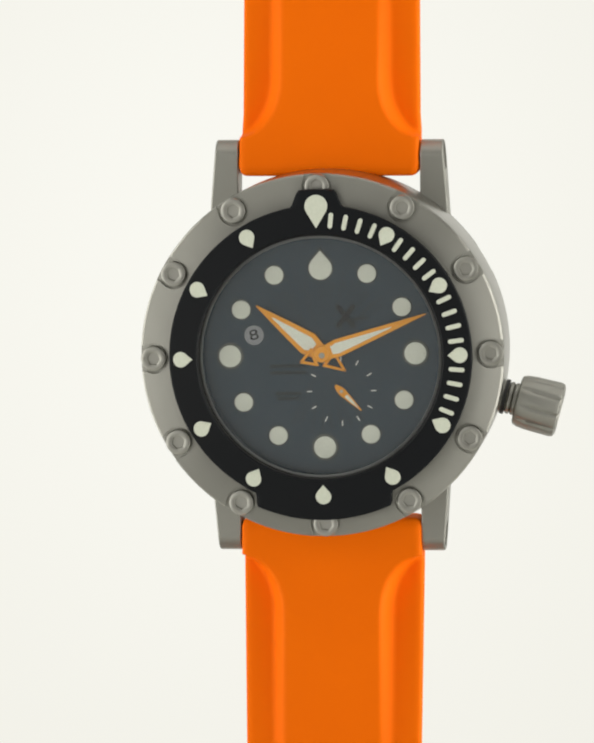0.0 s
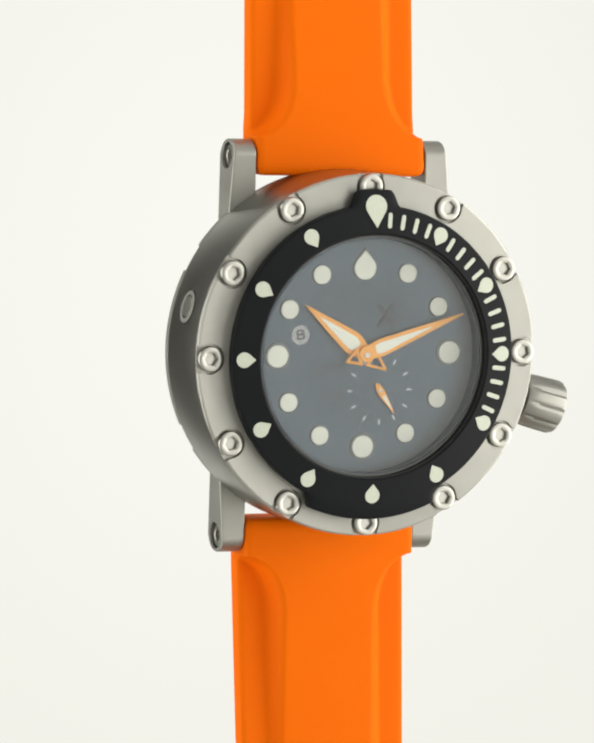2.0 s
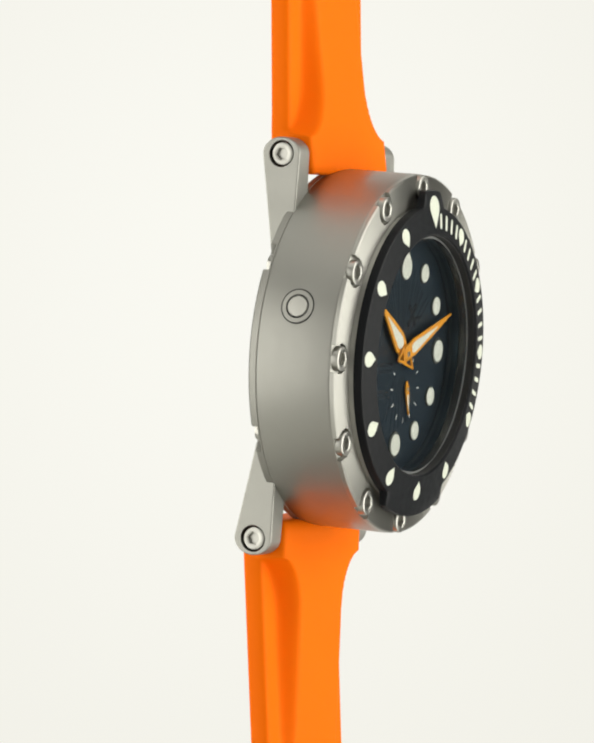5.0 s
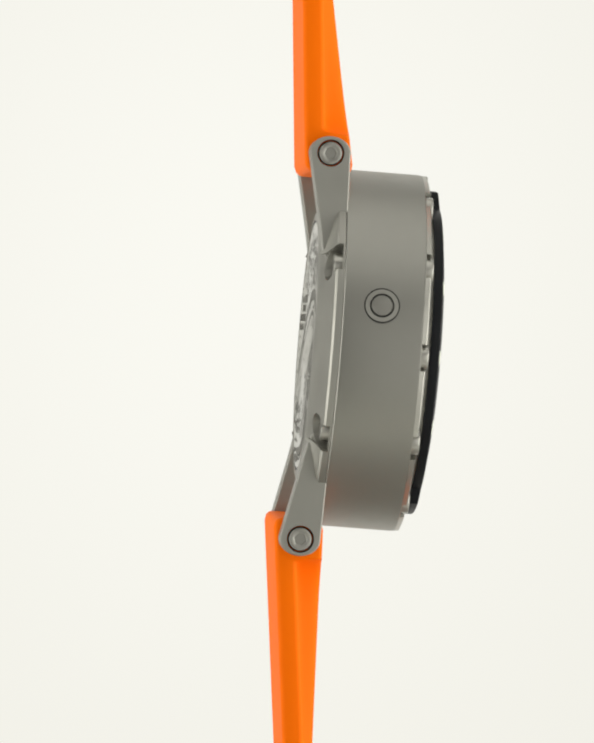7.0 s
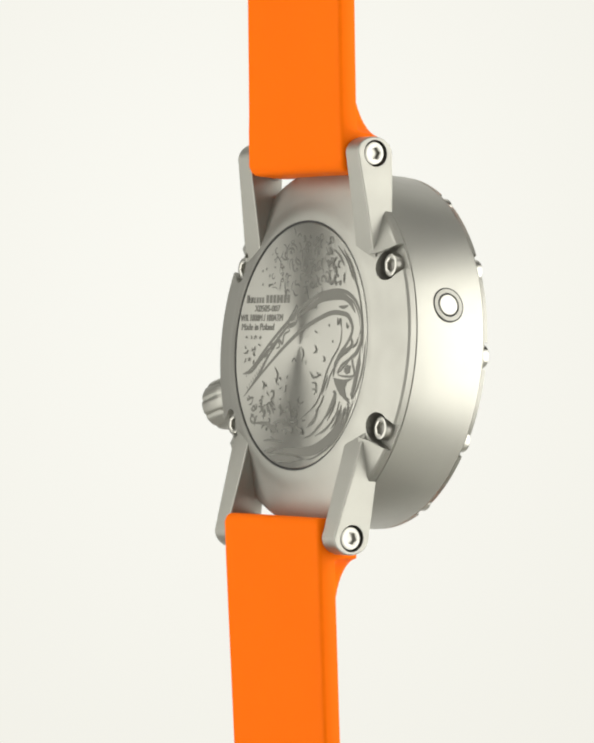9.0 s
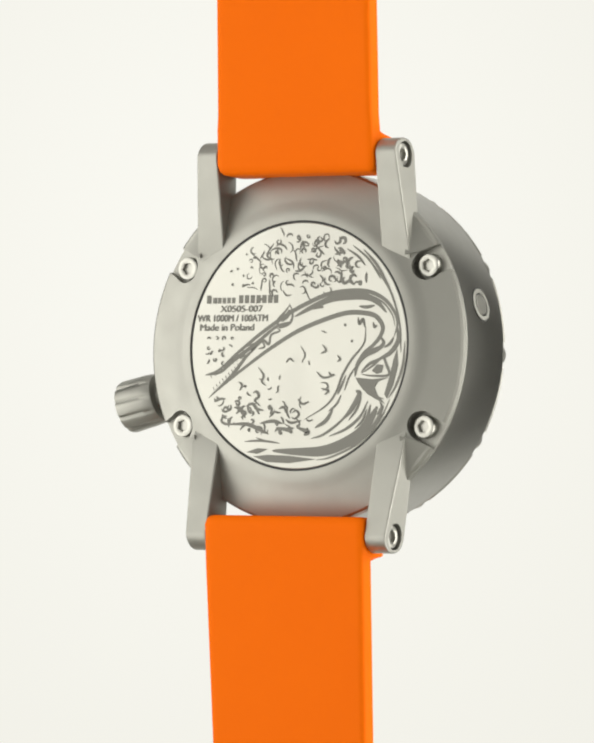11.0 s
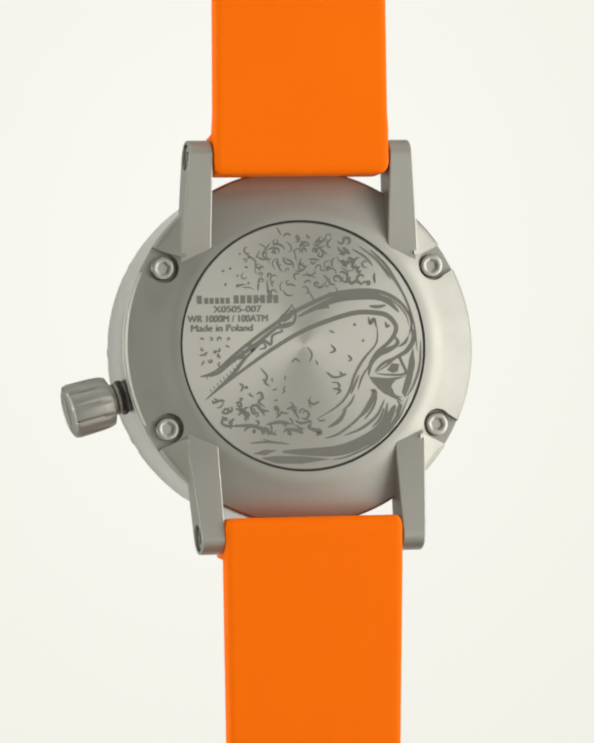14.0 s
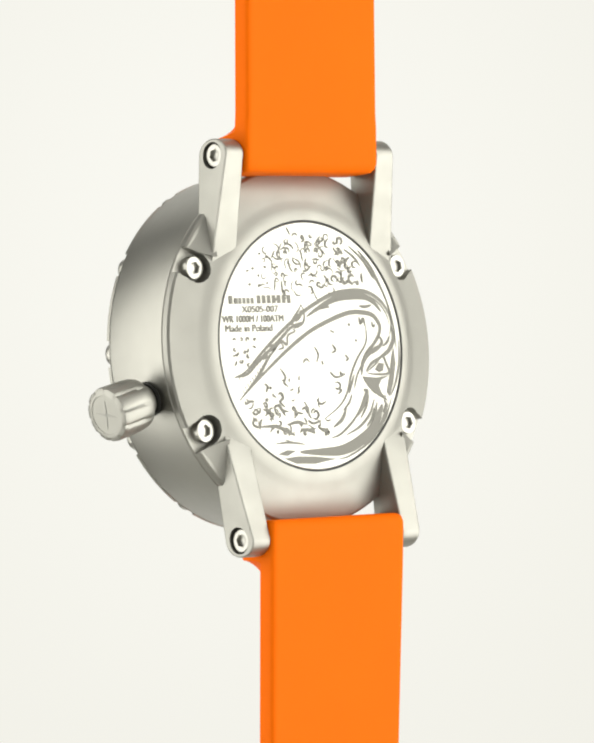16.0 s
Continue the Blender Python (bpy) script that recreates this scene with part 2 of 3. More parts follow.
def make_bezel():
    bm = lathe([(14.6, 1.35), (17.6, 1.35), (17.75, 2.08), (21.45, 2.08), (21.64, 2.2), (21.68, 2.72), (14.6, 2.72)], 240)
    for k in range(12):
        bm = carved(bm, pocket(1.82, 1.6, -1, 2.66, 30 * k, 20.15))
    ring = part("bezel_ring", bm, ring_steel, watch, "turned steel bezel ring with screw pockets", turn=FACE, angle=20)
    head = None
    for k in range(12):
        x, z = clock(k, 20.15)
        m = FACE @ Matrix.Translation((x * MM, 0, z * MM)) @ spin(17 * k)
        if head is None:
            head = part("bezel_screw", hexagon_head(1.5, 1.78, 0.5, 0.82, 2.68), polished, watch, "polished hex socket screw")
            head.matrix_basis = m
        else:
            share(head, m, watch)
    return ring


def insert_radius(a):
    """The insert's outer edge at the clockwise angle a in degrees: a tab at twelve, a wider arc round six."""
    a = (a + 180) % 360 - 180
    r = 18.05
    t = abs(a)
    if t < 12:
        x = abs(19.8 * math.sin(radians(a)))
        k = min(1, max(0, (3.5 - x) / 1.5))
        r += 1.85 * k * k * (3 - 2 * k)
    if t > 150:
        k = min(1, max(0, (t - 153) / 3.0))
        r += 1.45 * k * k * (3 - 2 * k)
    return r


def make_insert():
    def face_y(r):
        return -0.22 + 0.44 * (r - 14.75) / (17.8 - 14.75)

    bm = bmesh.new()
    n = 360
    rings = []
    for step in range(8):
        ring = []
        for i in range(n):
            a = 360 * i / n
            out = insert_radius(a)
            r, y = ((14.55, 1.34), (14.55, -0.02), (14.75, -0.22), (17.75, face_y(17.75)), (out - 0.2, face_y(out - 0.2)), (out - 0.06, face_y(out) + 0.04), (out, face_y(out) + 0.18), (out, 1.34))[step]
            ring.append(bm.verts.new((r * math.sin(radians(a)), y, r * math.cos(radians(a)))))
        rings.append(ring)
    for a, b in zip(rings, rings[1:] + rings[:1]):
        for i in range(n):
            bm.faces.new((a[i], a[(i + 1) % n], b[(i + 1) % n], b[i]))
    insert = part("bezel_insert", bm, insert_black, watch, "black diving bezel with pale lume drops", turn=FACE)

    tilt = -math.degrees(math.atan(0.44 / 3.05))
    big = part("lume_drop", prism(drop_outline(1.36, 2.62), -0.04, 0.3, 0.03, 1), lume, insert)
    big.matrix_basis = FACE @ Matrix.Translation((0, face_y(17.93) * MM, 17.93 * MM)) @ Matrix.Rotation(radians(tilt), 4, "X")
    small = None
    for k in range(1, 12):
        m = FACE @ spin(30 * k) @ Matrix.Translation((0, face_y(16.62) * MM, 16.62 * MM)) @ Matrix.Rotation(radians(tilt), 4, "X")
        if small is None:
            small = part("lume_drop", prism(drop_outline(0.93, 1.45), -0.03, 0.3, 0.03, 1), lume, insert)
            small.matrix_basis = m
        else:
            share(small, m, insert)
    dash = None
    for minute in range(1, 20):
        if minute % 5 == 0:
            continue
        m = FACE @ spin(6 * minute) @ Matrix.Translation((0, face_y(16.3) * MM, 16.3 * MM)) @ Matrix.Rotation(radians(tilt), 4, "X")
        if dash is None:
            dash = part("minute_bar", prism(capsule_outline(0.27, 0.95), -0.03, 0.3, 0.03, 1), lume, insert)
            dash.matrix_basis = m
        else:
            share(dash, m, insert)


DIAL = 3.5


def make_dial():
    bm = lathe([(0, DIAL), (14.4, DIAL), (14.4, DIAL + 0.5), (0, DIAL + 0.5)], 96, closed=False)
    dial = part("dial", bm, dial_slate, watch, "dark slate blue dial with faint sunray lines", turn=FACE)
    part("rehaut", lathe([(14.5, 2.05), (14.38, 2.05), (14.3, DIAL + 0.05), (14.5, DIAL + 0.05)], 128), dial_slate, watch, "slate blue inner flange", turn=FACE)
    drum = lathe([(0, DIAL + 0.5), (14.5, DIAL + 0.5), (14.5, DIAL + 1.2), (0, DIAL + 1.2)], 64, closed=False)
    part("movement_holder", drum, black_gap, watch, turn=FACE)

    def marker(outline, rim_outline, m):
        rim = part("hour_marker", prism(rim_outline, DIAL - 0.22, DIAL + 0.1, 0.06, 1), marker_rim, dial, "round pale lume marker with dark rim")
        rim.matrix_basis = m
        part("marker_fill", prism(outline, DIAL - 0.26, DIAL, 0.04, 1), dial_lume, rim)

    for hour in range(1, 12):
        x, z = clock(hour, 11.1)
        r = 1.32 if hour % 3 == 0 else 1.1
        edge = 0.3 if hour % 3 == 0 else 0.14
        marker(circle_outline(r), circle_outline(r + edge), FACE @ Matrix.Translation((x * MM, 0, z * MM)))
    turned = [(x, -z + 10.35) for x, z in drop_outline(1.38, 2.1)]
    wide = [(x, -z + 10.35) for x, z in drop_outline(1.55, 2.45)]
    marker(turned, wide, FACE.copy())
    # small seconds track
    for k in range(12):
        x, z = clock(k, 3.85)
        tick = part("seconds_tick", box(-0.055, 0.055, DIAL - 0.02, DIAL + 0.05, -0.33, 0.33), tick_white, dial)
        tick.matrix_basis = FACE @ Matrix.Translation(((2.15 + x) * MM, 0, (-4.4 + z) * MM)) @ spin(30 * k)
    # date opening at ten
    at = FACE @ Matrix.Translation((-8.17 * MM, 0, 2.45 * MM))
    date = part("date_window", lathe([(0, DIAL - 0.03), (0.95, DIAL - 0.03), (1.0, DIAL - 0.12), (1.15, DIAL - 0.12), (1.18, DIAL), (0, DIAL + 0.1)], 40, closed=False), date_white, dial, "round silver date window")
    date.matrix_basis = at
    digits = text_mesh("8", 1.75)
    bmesh.ops.scale(digits, vec=(1.4, 1, 1.0), verts=digits.verts)
    bmesh.ops.rotate(digits, cent=(0, 0, 0), matrix=Matrix.Rotation(radians(-14), 3, "Y"), verts=digits.verts)
    part("date_digit", moved(digits, Matrix.Translation((0, DIAL - 0.06, 0))), dial_print, date)
    # dark relief mark and print bars
    for turn, length in ((38, 1.75), (-38, 1.75)):
        bar = part("dial_emblem", prism(capsule_outline(0.30, length, 4), DIAL - 0.08 - 0.0003 * turn, DIAL + 0.05, 0.04, 1), dial_print, dial, "dark crossed emblem bar")
        bar.matrix_basis = FACE @ Matrix.Translation((2.85 * MM, 0, 4.55 * MM)) @ spin(turn)
    tailbar = part("dial_emblem", prism(capsule_outline(0.12, 1.0, 4), DIAL - 0.08, DIAL + 0.05), dial_print, dial)
    tailbar.matrix_basis = FACE @ Matrix.Translation((4.6 * MM, 0, 4.25 * MM)) @ spin(84)
    for z, half in ((-1.3, 2.2), (-2.1, 2.2), (-4.6, 1.6), (-5.2, 1.4)):
        bar = part("print_line", box(-half, half, DIAL - 0.012, DIAL + 0.05, -0.22, 0.22), dial_groove, dial)
        bar.matrix_basis = FACE @ Matrix.Translation((-4.2 * MM, 0, z * MM))
    # engraved rays from the centre
    ray = None
    rng = random.Random(4)
    for k in range(34):
        a = -52 + 104 * k / 25 if k < 26 else 150 + 8 * (k - 26)
        a += rng.uniform(-1.5, 1.5)
        m = FACE @ spin(a) @ Matrix.Translation((0, 0, rng.uniform(5.6, 7.6) * MM))
        if ray is None:
            ray = part("dial_ray", prism([(-0.03, -3.0), (0.03, -3.0), (0.085, 3.0), (-0.085, 3.0)], DIAL - 0.015, DIAL + 0.05), dial_groove, dial)
            ray.matrix_basis = m
        else:
            share(ray, m, dial)
    return dial


def text_mesh(words, size):
    """Built-in letters as a flat mesh in the x-z plane, facing -y, centred."""
    cu = bpy.data.curves.new("letters", "FONT")
    cu.body, cu.size, cu.align_x, cu.align_y, cu.extrude = words, size, "CENTER", "CENTER", 0.015
    ob = new("letters", cu)
    bpy.context.view_layer.update()
    me = bpy.data.meshes.new_from_object(ob.evaluated_get(bpy.context.evaluated_depsgraph_get()))
    bm = bmesh.new()
    bm.from_mesh(me)
    bpy.data.objects.remove(ob)
    bpy.data.curves.remove(cu)
    bpy.data.meshes.remove(me)
    bmesh.ops.rotate(bm, cent=(0, 0, 0), matrix=Matrix.Rotation(radians(90), 3, "X"), verts=bm.verts)
    return bm


def hand_outline(length, wide, at, neck):
    """Half-outlines of a lance-shaped hand pointing to +z from the hub."""
    right = [(neck, 0.0), (wide, at), (wide * 0.62, at + (length - at) * 0.42), (0.09, length - 0.1)]
    return right + [(0.0, length)] + [(-x, z) for x, z in right[::-1]]


def make_hand(name, label, y, length, wide, at, neck, tail, fill):
    blade = prism(hand_outline(length, wide, at, neck), y, y + 0.22, 0.07, 1)
    # open triangular counterweight
    bars = []
    for sx in (-1, 1):
        bars.append(prism([(sx * 0.80, -0.95), (sx * 1.18, -0.95), (sx * 0.06, -tail - 0.12), (0, -tail + 0.45)], y + 0.01 + 0.005 * sx, y + 0.2, 0.05, 1))
    bars.append(prism([(-1.12, -0.85), (1.12, -0.85), (1.0, -1.22), (-1.0, -1.22)], y + 0.03, y + 0.19))
    hub = lathe([(0, y - 0.07), (0.90, y - 0.07), (1.0, y + 0.02), (1.0, y + 0.24), (0, y + 0.24)], 40, closed=False)
    hand = part(name, joined(blade, *bars, hub), hand_orange, watch, label)
    inner = [(x * 0.60, z) for x, z in hand_outline(fill, wide, at, neck)]
    inner = [(x, max(z, 1.25)) for x, z in inner]
    part("hand_fill", prism(inner, y - 0.03, y + 0.1), dial_lume, hand)
    return hand


def make_crystal():
    bm = lathe([(0, 0.62), (13.95, 0.62), (14.4, 1.0), (14.4, 1.9), (14.1, 2.0), (0, 2.0)], 160, closed=False)
    crystal = part("crystal", bm, glass, watch, "clear sapphire crystal with bevelled edge", turn=FACE, angle=14)
    crystal.visible_shadow = False
    # thin pale ring over the bevel, a highlight put into colour
    edge = lathe([(14.12, 0.74), (14.43, 1.0), (14.43, 1.08), (14.1, 0.80)], 160)
    part("crystal_glint", edge, bevel_glint, crystal, "pale ring painted as the glint on the crystal's bevel", turn=FACE)
    # added black ring, stands for the bezel's dark inner wall round the crystal
    ring = lathe([(14.54, 2.0), (14.54, 0.05), (14.45, 0.05), (14.45, 2.0)], 160)
    part("crystal_wall_ring", ring, black_gap, watch, "thin black wall ring between crystal and bezel", turn=FACE)


def lug_mesh():
    """One lug at the top right: a tapered bar seen from the side, thicker at its root."""
    side = []
    cy, cz, r = 14.7, 23.05, 2.45
    for a in np.linspace(-95, 95, 35):
        side.append((cy + r * math.sin(radians(a)), cz + r * math.cos(radians(a)) * 0.8))
    side += [(15.3, 14.4), (14.75, 11.6), (14.1, 9.9), (12.9, 9.7), (12.0, 11.5), (12.15, 19.0)]
    bm = bmesh.new()

    def outer(z):
        return 13.78 + 1.0 * min(1, max(0, (24 - z) / 12))

    a = [bm.verts.new((11.02, y, z)) for y, z in side]
    b = [bm.verts.new((outer(z), y, z)) for y, z in side]
    bm.faces.new(a)
    bm.faces.new(b[::-1])
    n = len(a)
    for i in range(n):
        bm.faces.new((a[i], b[i], b[(i + 1) % n], a[(i + 1) % n]))
    bmesh.ops.recalc_face_normals(bm, faces=bm.faces)
    bmesh.ops.bevel(bm, geom=[e for e in bm.edges if e.calc_face_angle(0) > 0.9], offset=0.16, segments=2, affect="EDGES", profile=0.5)
    bore = moved(prism(circle_outline(1.62, 36), -0.9, 5), Matrix.Translation((13.6, 14.65, 23.0)) @ Matrix.Rotation(radians(90), 4, "Z"))
    return carved(bm, bore)


def make_lugs():
    for sx in (1, -1):
        for sz in (1, -1):
            off = -0.12 if sz < 0 else 0.0  # the lower pair is shifted to fit its outline in the camera's view
            bm = moved(lug_mesh(), Matrix.Translation((off, 0, 0)) @ Matrix.Diagonal((sx, 1, sz, 1)))
            lug = part("lug", bm, blasted, watch, "tapered blasted steel strap lug", angle=12)
            head = hexagon_head(1.4, -0.1, 0.5, 0.78, 1.2)
            m = Matrix.Translation((sx * 13.5 + off, 14.65, sz * 23.0)) @ Matrix.Rotation(radians(90 * sx), 4, "Z") @ spin(20 * sz)
            part("lug_bolt", moved(head, m), polished, lug, "polished hex socket bolt")


def make_back():
    prof = [(14.9, 12.26), (21.6, 12.26), (21.68, 12.34), (21.68, 13.1), (21.42, 13.35), (18.0, 14.26), (17.4, 14.44), (16.8, 14.67), (16.3, 14.83), (15.8, 14.94), (15.26, 15.0), (15.24, 14.5), (14.9, 14.5)]
    bm = lathe(prof, 240)
    # shoulders beside the lugs, then the four screw pockets
    for sx in (1, -1):
        for sz in (1, -1):
            a = 60 if sz > 0 else 120
            bm = carved(bm, pocket(1.85, 1.75, 12.5, 17, sx * a, 19.4))
    plate = part("back_plate", bm, blasted, watch, "blasted steel back plate with raised rim", angle=22)
    head = None
    for sx in (1, -1):
        for sz in (1, -1):
            m = Matrix.Translation((sx * 16.8 * MM, 0, sz * 9.7 * MM)) @ Matrix.Rotation(math.pi, 4, "Z") @ spin(13 * sx + 7 * sz)
            if head is None:
                head = part("back_screw", hexagon_head(1.4, -13.55, 0.5, 0.78, -12.4), polished, watch, "polished hex socket screw")
                head.matrix_basis = m
            else:
                share(head, m, watch)
    for sx in (1, -1):
        for sz in (1, -1):
            # facet between lug and screw pocket
            tri = [(14.3, 10.9), (14.3, 15.9), (15.2, 15.2), (17.75, 12.15), (15.6, 11.25)]
            bm = bmesh.new()
            low = [bm.verts.new((x, 12.4, z)) for x, z in tri]
            top = [bm.verts.new((x, y, z)) for (x, z), y in zip(tri, (14.95, 13.45, 13.3, 13.3, 14.2))]
            bm.faces.new(low)
            bmesh.ops.triangulate(bm, faces=[bm.faces.new(top[::-1])])
            for i in range(5):
                bm.faces.new((low[i], low[(i + 1) % 5], top[(i + 1) % 5], top[i]))
            part("shoulder", moved(bm, Matrix.Diagonal((sx, 1, sz, 1))), blasted, plate, angle=15)
    return plate


def make_disc():
    bm = lathe([(0, 14.96), (7.5, 14.96), (14.8, 14.96), (14.9, 14.955), (15.0, 14.88), (15.0, 14.4), (0, 14.4)], 160, closed=False)
    # black ring fills the gap round the cover where only shade falls
    seal = lathe([(15.0, 14.5), (15.24, 14.5), (15.24, 14.93), (15.0, 14.93)], 160)
    part("cover_gap_shade", seal, black_gap, watch, "thin black ring for the shaded gap round the back cover")
    return part("back_cover", bm, disc_steel, watch, "turned steel back cover etched with a long-beaked fish", angle=10)


def make_crown():
    # built along +z, then laid along its axis
    n, flutes = 120, 10
    bm = bmesh.new()
    rings = []
    for z, r, depth in ((23.6, 2.6, 0), (23.75, 2.95, 0.0), (24.3, 3.14, 0.10), (25.3, 3.24, 0.28), (28.3, 3.32, 0.3), (28.75, 3.2, 0.17), (28.95, 2.75, 0.0), (28.95, 2.4, 0.0), (28.88, 2.35, 0), (28.88, 0.01, 0)):
        ring = []
        for i in range(n):
            a = 2 * math.pi * i / n
            k = (a * flutes / (2 * math.pi) + (z - 24) * 0.04) % 1
            q = r - depth * (1 - min(1, 6 * min(k, 1 - k)))
            ring.append(bm.verts.new((q * math.sin(a), q * math.cos(a), z)))
        rings.append(ring)
    for a, b in zip(rings, rings[1:]):
        for i in range(n):
            bm.faces.new((a[i], a[(i + 1) % n], b[(i + 1) % n], b[i]))
    bm.faces.new(rings[0])
    bm.faces.new(rings[-1][::-1])
    lay = Matrix.Translation((0, 8.6, 0)) @ spin(90 + 14.5) @ Matrix.Translation((0, 0, -0.05))
    crown = part("crown", moved(bm, lay), blasted, watch, "fluted steel winding crown", angle=25)
    stem = lathe([(1.4, 21), (1.95, 21), (1.95, 22.3), (1.7, 22.4), (1.95, 22.6), (1.95, 22.9), (1.7, 23.05), (1.95, 23.2), (1.95, 23.6), (1.8, 24.1), (1.4, 24.1)], 48)
    part("crown_tube", moved(stem, lay @ Matrix.Rotation(radians(90), 4, "X")), blasted, crown, "threaded steel crown tube")
    seal = lathe([(1.5, 21.9), (2.12, 21.9), (2.12, 22.35), (1.5, 22.35)], 48)
    part("crown_seal", moved(seal, lay @ Matrix.Rotation(radians(90), 4, "X")), black_gap, crown, "black rubber seal")
    for turn in (0, 90):
        star = prism([(-0.16, 0), (0, 1.75), (0.16, 0), (0, -1.75)], -0.03, 0.1)
        m = lay @ Matrix.Translation((0, 0, 28.9)) @ Matrix.Rotation(radians(-90), 4, "X") @ spin(turn + 12)
        part("crown_emblem", moved(star, m), socket_dark, crown, "engraved four-point mark")


def make_valve():
    at = spin(104.3) @ Matrix.Translation((0, 7.7, 0)) @ Matrix.Rotation(radians(90), 4, "X")
    seat = lathe([(1.35, -21.5), (2.0, -21.5), (2.0, -21.66), (1.95, -21.78), (1.48, -21.80), (1.42, -21.70), (1.35, -21.6)], 56)
    valve = part("relief_valve", moved(seat, at), blasted, watch, "round flush steel relief valve")
    button = lathe([(0, -21.85), (1.2, -21.82), (1.28, -21.7), (1.28, -21.4), (0, -21.4)], 48, closed=False)
    part("valve_button", moved(button, at), polished, valve)
    # the groove is not cut: a black ring stands in for its shade
    groove = lathe([(1.29, -21.6), (2.12, -21.6), (2.12, -21.735), (1.29, -21.735)], 56)
    part("valve_groove_shade", moved(groove, at), black_gap, valve)


def strap_mesh(top):
    """A moulded strap half that runs away from the case: a thin band with a high rounded middle rib that flares into a full-width head."""
    sz = 1 if top else -1
    end = 118 if not top else 105
    bm = bmesh.new()
    rows = []
    start = 20.75
    vs = [start, start + 0.1, start + 0.45, start + 1.15] + list(np.linspace(22.5, 36, 110)) + list(np.linspace(37, end, 24))
    us = [-1.0, -0.99, -0.965, -0.92] + list(np.linspace(-0.9, 0.9, 61)) + [0.92, 0.965, 0.99, 1.0]
    for v in vs:
        if top:
            back = 17.5 + 0.09 * (v - 22)
            front = 11.9 + 0.188 * (v - 24) if v < 44 else 15.66 + 0.07 * (v - 44)
            half = 10.85 if v < 26 else 10.85 - 0.12 * min(1, (v - 26) / 2) - 0.006 * (v - 28)
        else:
            back = 17.7 - 0.119 * (v - 22)
            front = 11.5 - 0.035 * (v - 24)
            half = 10.95 if v < 25 else 10.95 + 0.02 * min(1, (v - 25) / 2) - 0.014 * (v - 27)
        if v > 52 and not top:
            back = 17.7 - 0.119 * 30 - 0.075 * (v - 52)
        # rounded end by the case
        e = max(0.0, 1 - (v - start) / 1.2)
        tuck = 1.0 * (1 - math.sqrt(max(0, 1 - e * e)))
        half -= 0.8 * (1 - math.sqrt(max(0, 1 - e * e)))
        k = min(1, max(0, (v - 25.3) / 7.5))
        rib = 6.6 + 5.4 * (1 - math.sqrt(1 - (1 - k) ** 2.2)) if k > 0 else 14
        upper, lower = [], []
        for u in us:
            x = u * half
            edge = max(0.0, (abs(u) - 0.95) / 0.05)
            soft = 0.5 * (1 - math.sqrt(max(0, 1 - edge * edge)))
            s = min(1, max(0, (abs(x) - rib + 0.9) / 1.8))
            s = s * s * (3 - 2 * s)
            level = front + tuck + 0.25 * (abs(x) / 11) ** 2
            band = back - 2.5
            y = level + (band - level) * s if band > level else level
            upper.append(bm.verts.new((x, y + soft, sz * v)))
            lower.append(bm.verts.new((x, back - tuck - soft, sz * v)))
        rows.append(upper + lower[::-1])
    m = len(rows[0])
    for a, b in zip(rows, rows[1:]):
        for i in range(m):
            bm.faces.new((a[i], a[(i + 1) % m], b[(i + 1) % m], b[i]))
    bm.faces.new(rows[0])
    bm.faces.new(rows[-1][::-1])
    return bm


def make_straps():
    part("strap", strap_mesh(True), orange, watch, "orange silicone strap with raised middle rib", angle=50)
    part("strap", moved(strap_mesh(False), Matrix.Translation((-0.05, 0, 0))), orange, watch, "orange silicone strap with raised middle rib", angle=50)


make_case()
make_bezel()
make_insert()
make_dial()
make_crystal()
make_lugs()
make_back()
disc = make_disc()
make_crown()
make_valve()
make_straps()
hour_hand = make_hand("hour_hand", "orange hour hand with pale lume", 2.75, 9.75, 1.42, 2.1, 0.9, 3.4, 7.4)
minute_hand = make_hand("minute_hand", "long orange minute hand with pale lume", 2.40, 13.35, 1.08, 2.0, 0.8, 2.75, 9.0)
pin = lathe([(0, 2.22), (0.3, 2.22), (0.35, 2.27), (0.35, 2.65), (0, 2.65)], 24, closed=False)
part("hand_pin", pin, polished, watch)


def make_seconds():
    y = 3.1
    blade = [(0.16, -1.0), (0.42, -0.3), (0.45, 0.35), (0.3, 1.6), (0.08, 3.2), (0, 3.35)]
    outline = blade + [(-x, z) for x, z in blade[::-1][1:]]
    hand = part("seconds_hand", prism(outline, y, y + 0.15, 0.04, 1), hand_orange, watch, "small orange seconds hand")
    part("hand_fill", prism([(0.22, 0.75), (0.14, 1.9), (0.03, 2.8), (-0.03, 2.8), (-0.14, 1.9), (-0.22, 0.75)], y - 0.02, y + 0.05), dial_lume, hand)
    part("hand_pin", lathe([(0, y - 0.1), (0.2, y - 0.1), (0.22, y), (0, y + 0.1)], 16, closed=False), polished, hand)
    return hand


seconds_hand = make_seconds()


# ---- etching on the back cover ----
LAYER = itertools.cycle(14.966 + 0.0008 * k for k in range(97))  # strokes lie a hair above one another


